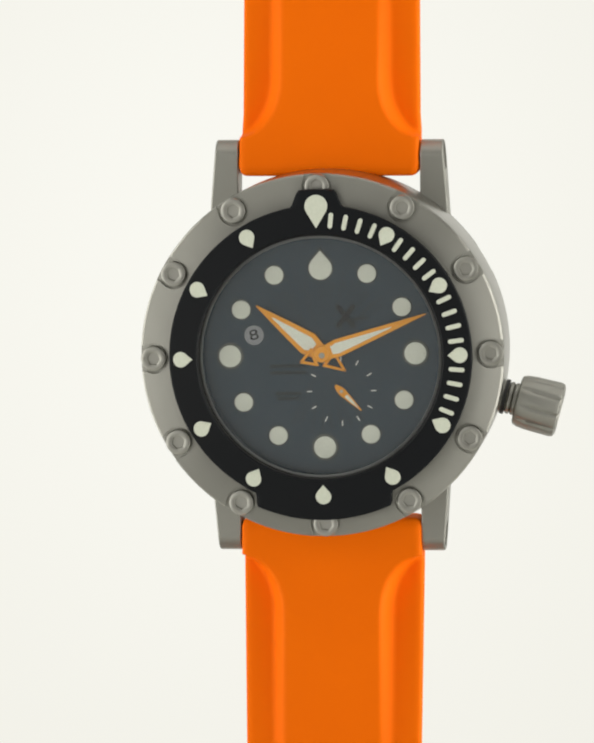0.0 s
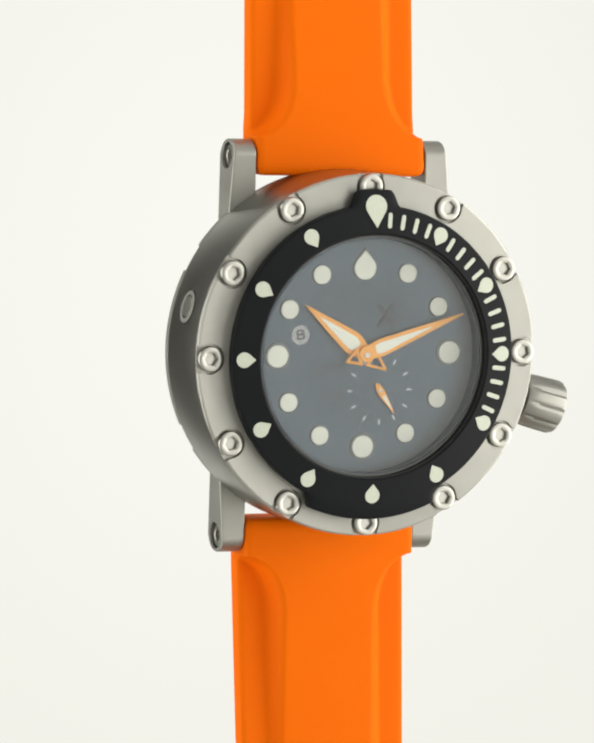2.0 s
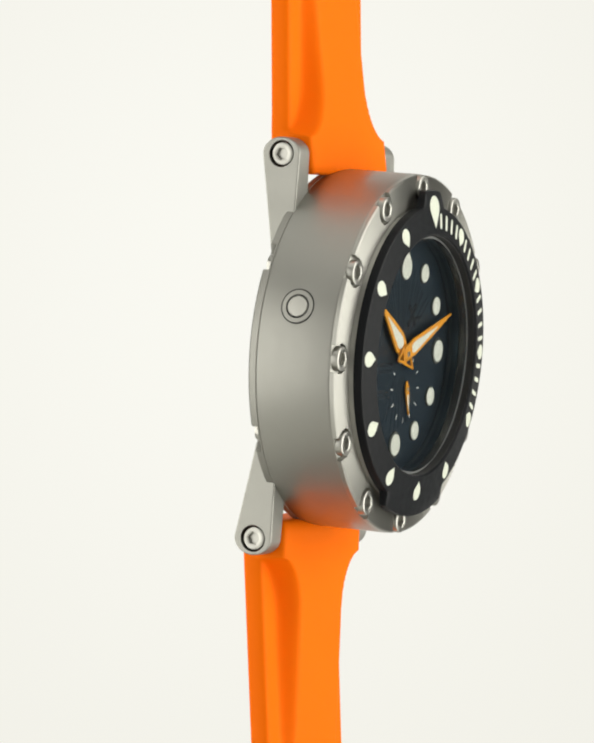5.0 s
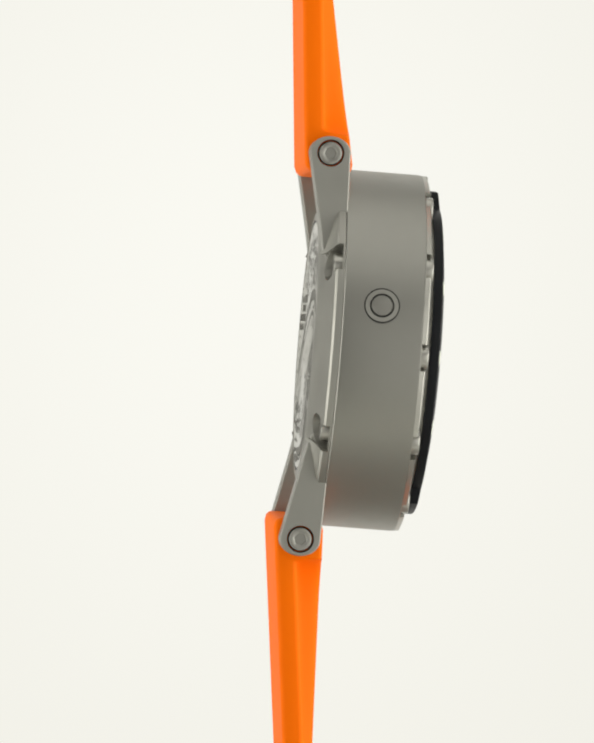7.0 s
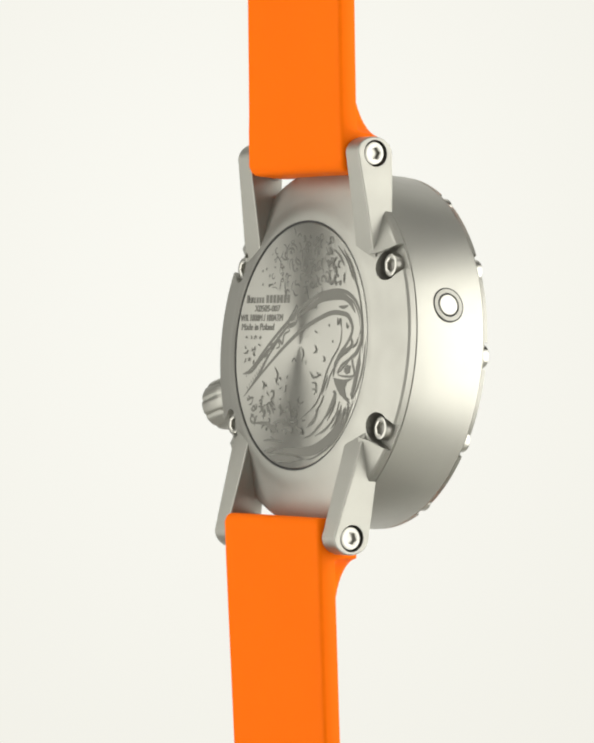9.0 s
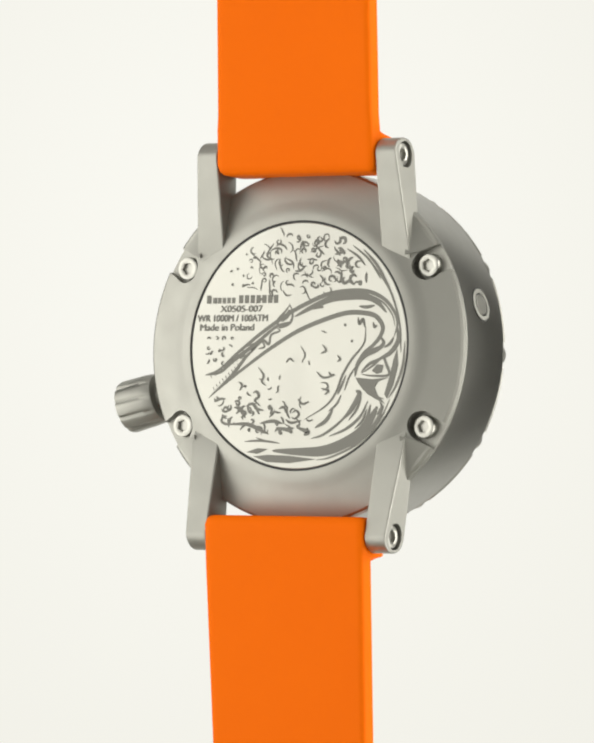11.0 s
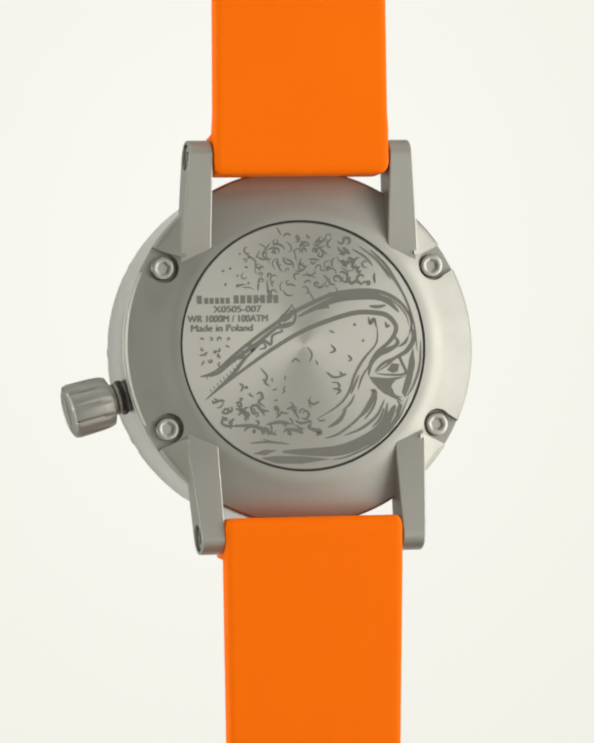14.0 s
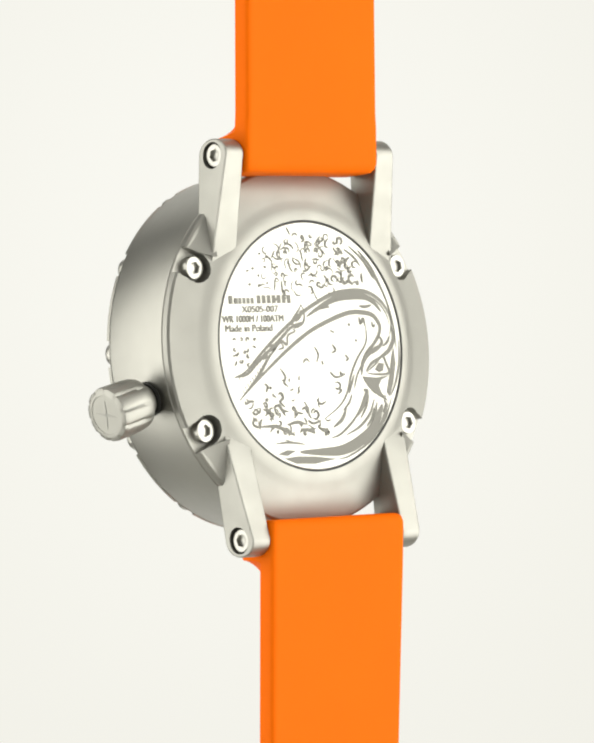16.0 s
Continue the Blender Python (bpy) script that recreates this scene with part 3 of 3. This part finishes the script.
def ribbon(bm, points, width, taper=True, step=10):
    """A flat brush stroke through points (to the right and up as one looks at the back)."""
    y = next(LAYER)
    pts = [Vector((-x, z)) for x, z in points]
    pts = [2 * pts[0] - pts[1]] + pts + [2 * pts[-1] - pts[-2]]
    line = []
    for a, b, c, d in zip(pts, pts[1:], pts[2:], pts[3:]):
        for i in range(step):
            t = i / step
            line.append(0.5 * (2 * b + (c - a) * t + (2 * a - 5 * b + 4 * c - d) * t * t + (3 * b - a - 3 * c + d) * t ** 3))
    line.append(pts[-2])
    n = len(line)
    left, right = [], []
    for i, q in enumerate(line):
        way = (line[min(i + 1, n - 1)] - line[max(i - 1, 0)]).normalized()
        k = i / (n - 1)
        w = 0.5 * width * ((0.12 + 0.88 * math.sin(math.pi * k) ** 0.6) if taper else 1)
        side = Vector((-way.y, way.x)) * w
        left.append(bm.verts.new((q.x + side.x, y, q.y + side.y)))
        right.append(bm.verts.new((q.x - side.x, y, q.y - side.y)))
    for i in range(n - 1):
        bm.faces.new((left[i], left[i + 1], right[i + 1], right[i]))


def patch(bm, points):
    y = next(LAYER)
    bm.faces.new([bm.verts.new((-x, y, z)) for x, z in points])


def etched(name, bm, label=""):
    return part(name, bm, engraved_steel, disc, label)


def etch_fish():
    bm = bmesh.new()
    # back, from the beak's tip round the bend
    ribbon(bm, [(-13.0, -3.6), (-11.0, -2.9), (-8.5, -0.9), (-5.1, 1.6), (-1.4, 3.9), (1.3, 5.2), (4.0, 6.2), (7.2, 6.6), (9.8, 6.4), (11.9, 5.4), (13.2, 3.9), (13.6, 2.5), (13.2, 1.0)], 0.56)
    ribbon(bm, [(-0.6, 3.5), (1.7, 4.6), (4.4, 5.6), (7.1, 5.9), (9.4, 5.8), (10.9, 5.1), (12.1, 3.9)], 0.88)
    ribbon(bm, [(7.1, 6.2), (9.6, 6.0), (11.6, 5.1), (12.9, 3.6), (13.3, 2.2)], 0.24)
    # belly and jaws
    ribbon(bm, [(-12.4, -6.4), (-9.8, -4.4), (-7.0, -2.4), (-3.8, -0.3), (-0.2, 1.7), (3.5, 3.1), (6.6, 3.9), (8.9, 3.9), (10.6, 3.5), (11.6, 2.3), (11.4, 1.2), (10.5, 0.1), (9.2, -0.9), (8.4, -2.0), (8.0, -3.6)], 0.61)
    ribbon(bm, [(-12.3, -6.3), (-9.8, -4.2), (-8.6, -3.0), (-7.2, -1.3), (-5.8, -0.2)], 0.49)
    ribbon(bm, [(-12.9, -3.6), (-10.8, -3.2), (-9.0, -1.8), (-6.0, 0.2), (-3.3, 2.2), (-1.4, 2.9)], 0.49)
    ribbon(bm, [(-1.4, 5.1), (-0.9, 4.0), (-1.2, 2.8), (-2.6, 2.3), (-2.9, 3.1), (-1.9, 4.2), (-1.3, 5.0)], 0.41)
    ribbon(bm, [(-1.3, 4.4), (-1.6, 3.7), (-2.4, 2.9)], 0.61)
    ribbon(bm, [(-8.6, -1.0), (-7.4, -0.1), (-5.9, 0.2), (-6.5, -0.6), (-5.0, 0.6), (-4.1, 0.2), (-3.8, 1.3), (-2.6, 1.8), (-3.2, 2.2)], 0.37)
    ribbon(bm, [(-7.4, -0.6), (-6.4, -0.1), (-4.6, 1.2), (-3.5, 2.0)], 0.41)
    ribbon(bm, [(-5.3, 0.8), (-4.7, -0.1), (-5.6, -0.4)], 0.29)
    ribbon(bm, [(-7.9, -0.4), (-7.5, -1.0), (-8.1, -1.6)], 0.37)
    for k in range(9):
        x, z = -12.2 + 0.5 * k, -3.5 + 0.29 * k
        ribbon(bm, [(x, z), (x + 0.1, z - 0.3), (x + 0.22, z - 0.5)], 0.13, step=3)
        x, z = -11.6 + 0.42 * k, -5.5 + 0.36 * k
        ribbon(bm, [(x, z), (x - 0.1, z + 0.3), (x - 0.2, z + 0.45)], 0.13, step=3)
    # spots on the flank
    ribbon(bm, [(1.9, 4.4), (2.7, 4.7), (3.4, 4.6)], 0.49)
    ribbon(bm, [(8.3, 4.7), (9.4, 4.6), (10.5, 4.8)], 0.44)
    ribbon(bm, [(8.2, 3.4), (8.4, 2.6), (8.9, 3.1), (9.2, 2.1)], 0.44)
    ribbon(bm, [(10.3, 2.8), (10.5, 2.2), (10.9, 2.4)], 0.37)
    ribbon(bm, [(6.3, 2.6), (6.6, 2.3)], 0.37)
    ribbon(bm, [(7.3, 0.6), (7.6, 0.4)], 0.37)
    ribbon(bm, [(4.4, 5.7), (5.0, 5.5), (5.8, 5.7)], 0.30)
    # fin with its dark web
    patch(bm, [(8.1, -3.9), (10.4, -4.1), (12.7, -3.9), (11.3, -4.4), (10.8, -5.1), (11.2, -6.0), (12.3, -7.1), (10.7, -6.4), (9.2, -5.4), (8.5, -4.6)])
    patch(bm, [(10.3, -3.1), (11.0, -2.3), (11.9, -2.4), (11.7, -3.3), (11.0, -3.5)])
    ribbon(bm, [(8.9, -3.4), (10.4, -2.5), (11.7, -1.5), (12.3, -2.4), (12.6, -3.6), (10.4, -3.7), (8.9, -3.5)], 0.37)
    ribbon(bm, [(8.0, -3.8), (8.3, -2.4), (9.1, -1.4), (10.5, -0.6), (11.7, -0.1)], 0.63)
    ribbon(bm, [(12.8, -0.7), (11.3, -1.7), (9.9, -2.3), (8.8, -3.3)], 0.41)
    patch(bm, [(13.7, -0.4), (13.9, -2.4), (13.3, -4.8), (12.5, -6.5), (12.1, -5.9), (12.8, -3.6), (13.2, -1.8)])
    ribbon(bm, [(14.7, 0.5), (14.5, -2.4), (13.7, -4.8), (12.7, -6.4)], 0.32)
    ribbon(bm, [(13.6, 2.2), (13.8, 0.6), (12.9, -0.8), (11.5, -1.7)], 0.61)
    ribbon(bm, [(11.4, 1.0), (11.8, 0.2), (10.9, -0.6), (9.6, -1.3)], 0.51)
    ribbon(bm, [(13.2, 1.0), (12.7, 0.2), (11.9, -0.3)], 0.37)
    ribbon(bm, [(9.4, -5.5), (10.3, -6.0), (12.1, -6.5)], 0.29)
    # flow lines of the body
    ribbon(bm, [(9.3, 2.2), (9.1, 0.2), (7.5, -1.7), (6.3, -3.6), (5.4, -5.8), (4.0, -7.4), (1.2, -9.0)], 0.30)
    ribbon(bm, [(6.8, -3.6), (6.2, -4.9), (5.7, -6.0)], 0.30)
    ribbon(bm, [(8.2, -2.4), (7.2, -3.9), (6.6, -5.5)], 0.24)
    ribbon(bm, [(8.2, -5.5), (8.7, -5.9), (7.7, -7.7), (6.6, -8.9)], 0.66)
    ribbon(bm, [(9.9, -6.7), (8.9, -8.6), (7.0, -10.1), (4.7, -11.0)], 0.36)
    ribbon(bm, [(12.1, -7.3), (10.7, -9.9), (8.4, -11.6), (5.6, -12.8)], 0.62)
    ribbon(bm, [(10.3, -7.1), (9.6, -9.3), (7.8, -10.9)], 0.44)
    ribbon(bm, [(5.1, -7.7), (4.2, -9.1), (2.7, -10.0)], 0.50)
    ribbon(bm, [(7.5, -7.8), (6.1, -9.3), (3.9, -10.8), (2.2, -11.3)], 0.32)
    ribbon(bm, [(11.2, -7.4), (10.3, -9.0), (9.1, -10.5), (6.5, -12.0), (3.8, -12.8), (0.7, -12.9), (-3.1, -12.8)], 1.35)
    ribbon(bm, [(12.9, -6.5), (11.4, -9.3), (8.6, -11.9), (5.1, -13.5), (3.0, -13.9)], 0.28)
    ribbon(bm, [(9.0, -6.2), (8.4, -7.7), (7.3, -9.1)], 0.30)
    ribbon(bm, [(9.8, -7.7), (9.2, -9.1), (8.2, -10.1)], 0.30)
    ribbon(bm, [(6.2, -6.0), (5.6, -7.1), (4.5, -8.0)], 0.26)
    ribbon(bm, [(11.5, -6.8), (11.8, -7.4), (11.2, -8.4)], 0.30)
    etched("etched_fish", bm, "etched long-beaked fish bent round the cover")


def etch_waves():
    bm = bmesh.new()
    ribbon(bm, [(-9.3, -9.6), (-6.8, -9.6), (-5.1, -10.2), (-3.7, -10.8)], 0.5)
    ribbon(bm, [(-7.1, -11.7), (-4.7, -11.6), (-2.1, -11.9)], 0.3)
    ribbon(bm, [(-5.5, -11.2), (-4.2, -11.6), (-2.9, -11.7)], 0.22)
    ribbon(bm, [(7.2, 12.1), (9.5, 10.3), (11.2, 7.9)], 0.28)
    ribbon(bm, [(8.7, 11.6), (10.8, 9.4), (13.0, 5.7)], 0.36)
    ribbon(bm, [(10.0, 9.9), (12.6, 6.3), (13.9, 2.5), (14.2, -0.9)], 0.24)
    ribbon(bm, [(6.4, 11.7), (8.0, 10.7), (9.0, 9.6)], 0.3)
    patch(bm, [(-5.8, -13.5), (-3.8, -13.3), (-0.7, -13.4), (3.0, -13.8), (-0.7, -14.3), (-3.8, -14.2)])
    patch(bm, [(-6.8, -13.0), (-5.2, -12.5), (-3.7, -12.6), (-5.2, -13.2)])
    tagged(etched("etched_wave", bm, "etched wave lines"), kind="stuff")


def etch_bubbles():
    """Single curls and rings over the fish's belly."""
    bm = bmesh.new()
    ribbon(bm, [(0.2, -6.5), (0.9, -7.1), (1.8, -6.8)], 0.3)
    ribbon(bm, [(3.4, -5.2), (4.4, -5.5), (3.9, -6.0)], 0.3)
    ribbon(bm, [(2.7, -3.2), (3.7, -3.9), (5.3, -3.6)], 0.3)
    ribbon(bm, [(0.4, -0.1), (1.0, -1.1), (0.6, -2.1)], 0.2)
    ribbon(bm, [(-1.6, -2.1), (-1.1, -1.6), (-0.5, -2.0)], 0.24)
    ribbon(bm, [(-5.5, -2.6), (-4.7, -3.6), (-4.9, -4.4), (-4.3, -4.9)], 0.26)
    ribbon(bm, [(3.2, 1.8), (3.9, 1.5)], 0.2)
    ribbon(bm, [(3.4, 0.1), (3.9, -0.6), (3.2, -1.0)], 0.26)
    ribbon(bm, [(5.5, -1.2), (5.9, -1.7), (5.5, -2.0)], 0.26)
    ribbon(bm, [(3.3, -4.5), (4.1, -4.6), (4.3, -5.1), (3.6, -5.5)], 0.24)
    ribbon(bm, [(-6.1, -5.8), (-5.6, -5.6), (-5.3, -6.2), (-5.8, -6.7), (-5.0, -7.4)], 0.34)
    ribbon(bm, [(-0.5, -8.2), (0.0, -7.9), (0.4, -8.4), (-0.1, -8.9), (-0.6, -8.7)], 0.3)
    ribbon(bm, [(-4.0, -7.4), (-3.4, -7.7), (-3.6, -8.4)], 0.3)
    ribbon(bm, [(-2.4, -7.7), (-1.7, -7.5), (-1.4, -8.2)], 0.34)
    ribbon(bm, [(-8.2, -4.4), (-7.7, -4.8), (-8.0, -5.5)], 0.26)
    ribbon(bm, [(4.4, -3.2), (4.7, -3.6), (5.2, -3.5)], 0.3)
    ribbon(bm, [(-2.9, -5.8), (-2.6, -5.5), (-2.7, -5.1)], 0.2)
    ribbon(bm, [(1.5, -1.8), (1.7, -2.4)], 0.16)
    ribbon(bm, [(-7.0, -7.4), (-6.1, -7.1), (-5.5, -7.7), (-4.5, -7.9)], 0.4)
    ribbon(bm, [(-8.0, -7.7), (-7.1, -8.2), (-7.7, -8.8)], 0.36)
    ribbon(bm, [(-5.0, -9.5), (-3.2, -9.2), (-1.8, -9.5)], 0.44)
    ribbon(bm, [(-2.7, -10.0), (-0.9, -10.3), (-0.5, -10.7)], 0.5)
    ribbon(bm, [(0.3, -10.0), (1.7, -10.5), (1.2, -10.9)], 0.6)
    ribbon(bm, [(-1.4, -9.0), (-0.6, -9.4), (0.8, -9.1)], 0.34)
    tagged(etched("etched_bubble", bm, "etched bubble curls"), kind="stuff")


def curls(name, seed, tries, inside, size, width, label, gap=0.8):
    """Small loose curls scattered over an area, a gap apart."""
    rng, bm, starts = random.Random(seed), bmesh.new(), []
    for attempt in range(5 * tries):
        x, z = rng.uniform(-14, 14), rng.uniform(-14, 14)
        if not inside(x, z) or any((x - u) ** 2 + (z - v) ** 2 < gap * gap for u, v in starts):
            continue
        starts.append((x, z))
        a, bend, reach = rng.uniform(0, 6.28), rng.uniform(-1.5, 1.5), rng.uniform(*size)
        pts = [(x, z)]
        for k in range(4):
            x, z = x + reach * 0.3 * math.cos(a), z + reach * 0.3 * math.sin(a)
            a += bend + rng.uniform(-0.5, 0.5)
            pts.append((x, z))
        ribbon(bm, pts, rng.uniform(*width), step=4)
    tagged(etched(name, bm, label), kind="stuff")


def etch_scatter():
    def on_disc(x, z):
        return x * x + z * z < 185

    curls("etched_weed", 3, 3000, lambda x, z: -5.6 < x < 5.4 and 6.6 + 0.12 * x < z < 13.6 and on_disc(x, z), (0.9, 1.7), (0.16, 0.30), "etched weed cloud", 0.76)
    curls("etched_weed", 8, 2500, lambda x, z: 4.6 < x < 9.2 and 7.3 < z < 13.0 and on_disc(x, z), (0.9, 1.6), (0.24, 0.44), "etched weed cloud", 0.88)
    curls("etched_weed", 14, 900, lambda x, z: -7.4 < x < -5.4 and 6.8 < z < 13.0 and on_disc(x, z), (0.9, 1.7), (0.14, 0.26), "etched weed cloud", 1.1)
    curls("etched_foam", 5, 2500, lambda x, z: -12 < x < -6.5 and -9.4 < z < -6.2 - 0.1 * (x + 12) and on_disc(x, z), (0.8, 1.5), (0.2, 0.38), "etched foam", 0.66)
    curls("etched_foam", 15, 1500, lambda x, z: -6.5 < x < 1.5 and -10.6 < z < -7.6 and on_disc(x, z), (0.7, 1.4), (0.18, 0.34), "etched foam", 0.8)
    curls("etched_foam", 9, 800, lambda x, z: -13 < x < -9.2 and -2.0 < z < 1.2 and on_disc(x, z), (0.5, 0.9), (0.18, 0.32), "etched foam", 0.75)
    curls("etched_bubble", 7, 400, lambda x, z: -11 < x < -6 and 7 < z < 12 and on_disc(x, z), (0.25, 0.5), (0.16, 0.28), "etched bubbles", 1.1)
    curls("etched_bubble", 12, 300, lambda x, z: -8 < x < -2 and -6.6 < z < -3.4 and on_disc(x, z), (0.4, 0.8), (0.14, 0.24), "etched bubbles", 1.2)


def etch_words():
    for words, width, x, z, tall in (("X0505-007", 5.9, -8.15, 4.47, 0.95), ("WR 1000M / 100ATM", 9.9, -9.35, 3.32, 1.0), ("Made in Poland", 7.6, -10.15, 2.2, 1.0)):
        bm = text_mesh(words, 1.2)
        wide = max(v.co.x for v in bm.verts) - min(v.co.x for v in bm.verts)
        bmesh.ops.scale(bm, vec=(width / wide, 1, tall), verts=bm.verts)
        bold = bm.copy()
        bm = joined(bm, moved(bold, Matrix.Translation((0.13, 0.004, 0.05))))
        etched("etched_line", moved(bm, Matrix.Translation((-x, 14.975, z)) @ Matrix.Rotation(math.pi, 4, "Z")))
    # a maker's line kept as plain upright bars
    for first, count, pitch, tall in ((-12.75, 1, 0.7, 0.5), (-11.9, 5, 0.66, 0.36), (-8.2, 7, 0.82, 0.5)):
        for k in range(count):
            bm = bmesh.new()
            x, z, half = first + pitch * k, 5.2 + tall, pitch * 0.39
            patch(bm, [(x - half, z - tall), (x + half, z - tall), (x + half, z + tall), (x - half, z + tall)])
            etched("etched_bar", bm)


etch_fish()
etch_waves()
etch_bubbles()
etch_scatter()
etch_words()


def motions():
    seat = pose(0.001888, -0.013735, 0.001873, 4.9, 0.32, 0.080)
    turns = (-6.46, 7.77, 21.99, 36.17, 50.41, 64.76, 79.12, 93.42, 107.60, 121.70, 135.88, 150.26, 164.75, 179.30, 193.87, 208.44, 223.01)
    watch_rows = [(t, pose(0, 0, 0, 0, 0, a) @ seat) for t, a in enumerate(turns)]
    walk(watch, watch_rows)
    hub = FACE @ Matrix.Translation((2.15 * MM, 0, -4.4 * MM))
    walk(seconds_hand, [(t, hub @ spin(135 + 6 * t)) for t in range(0, 17, 2)])
    centre = FACE @ Matrix.Translation((0, 0, 0.15 * MM))
    walk(minute_hand, [(t, centre @ spin(69.8 + 0.1 * t)) for t in (0, 16)])
    walk(hour_hand, [(t, centre @ spin(307.2 + 0.1 / 12 * t)) for t in (0, 16)])


motions()
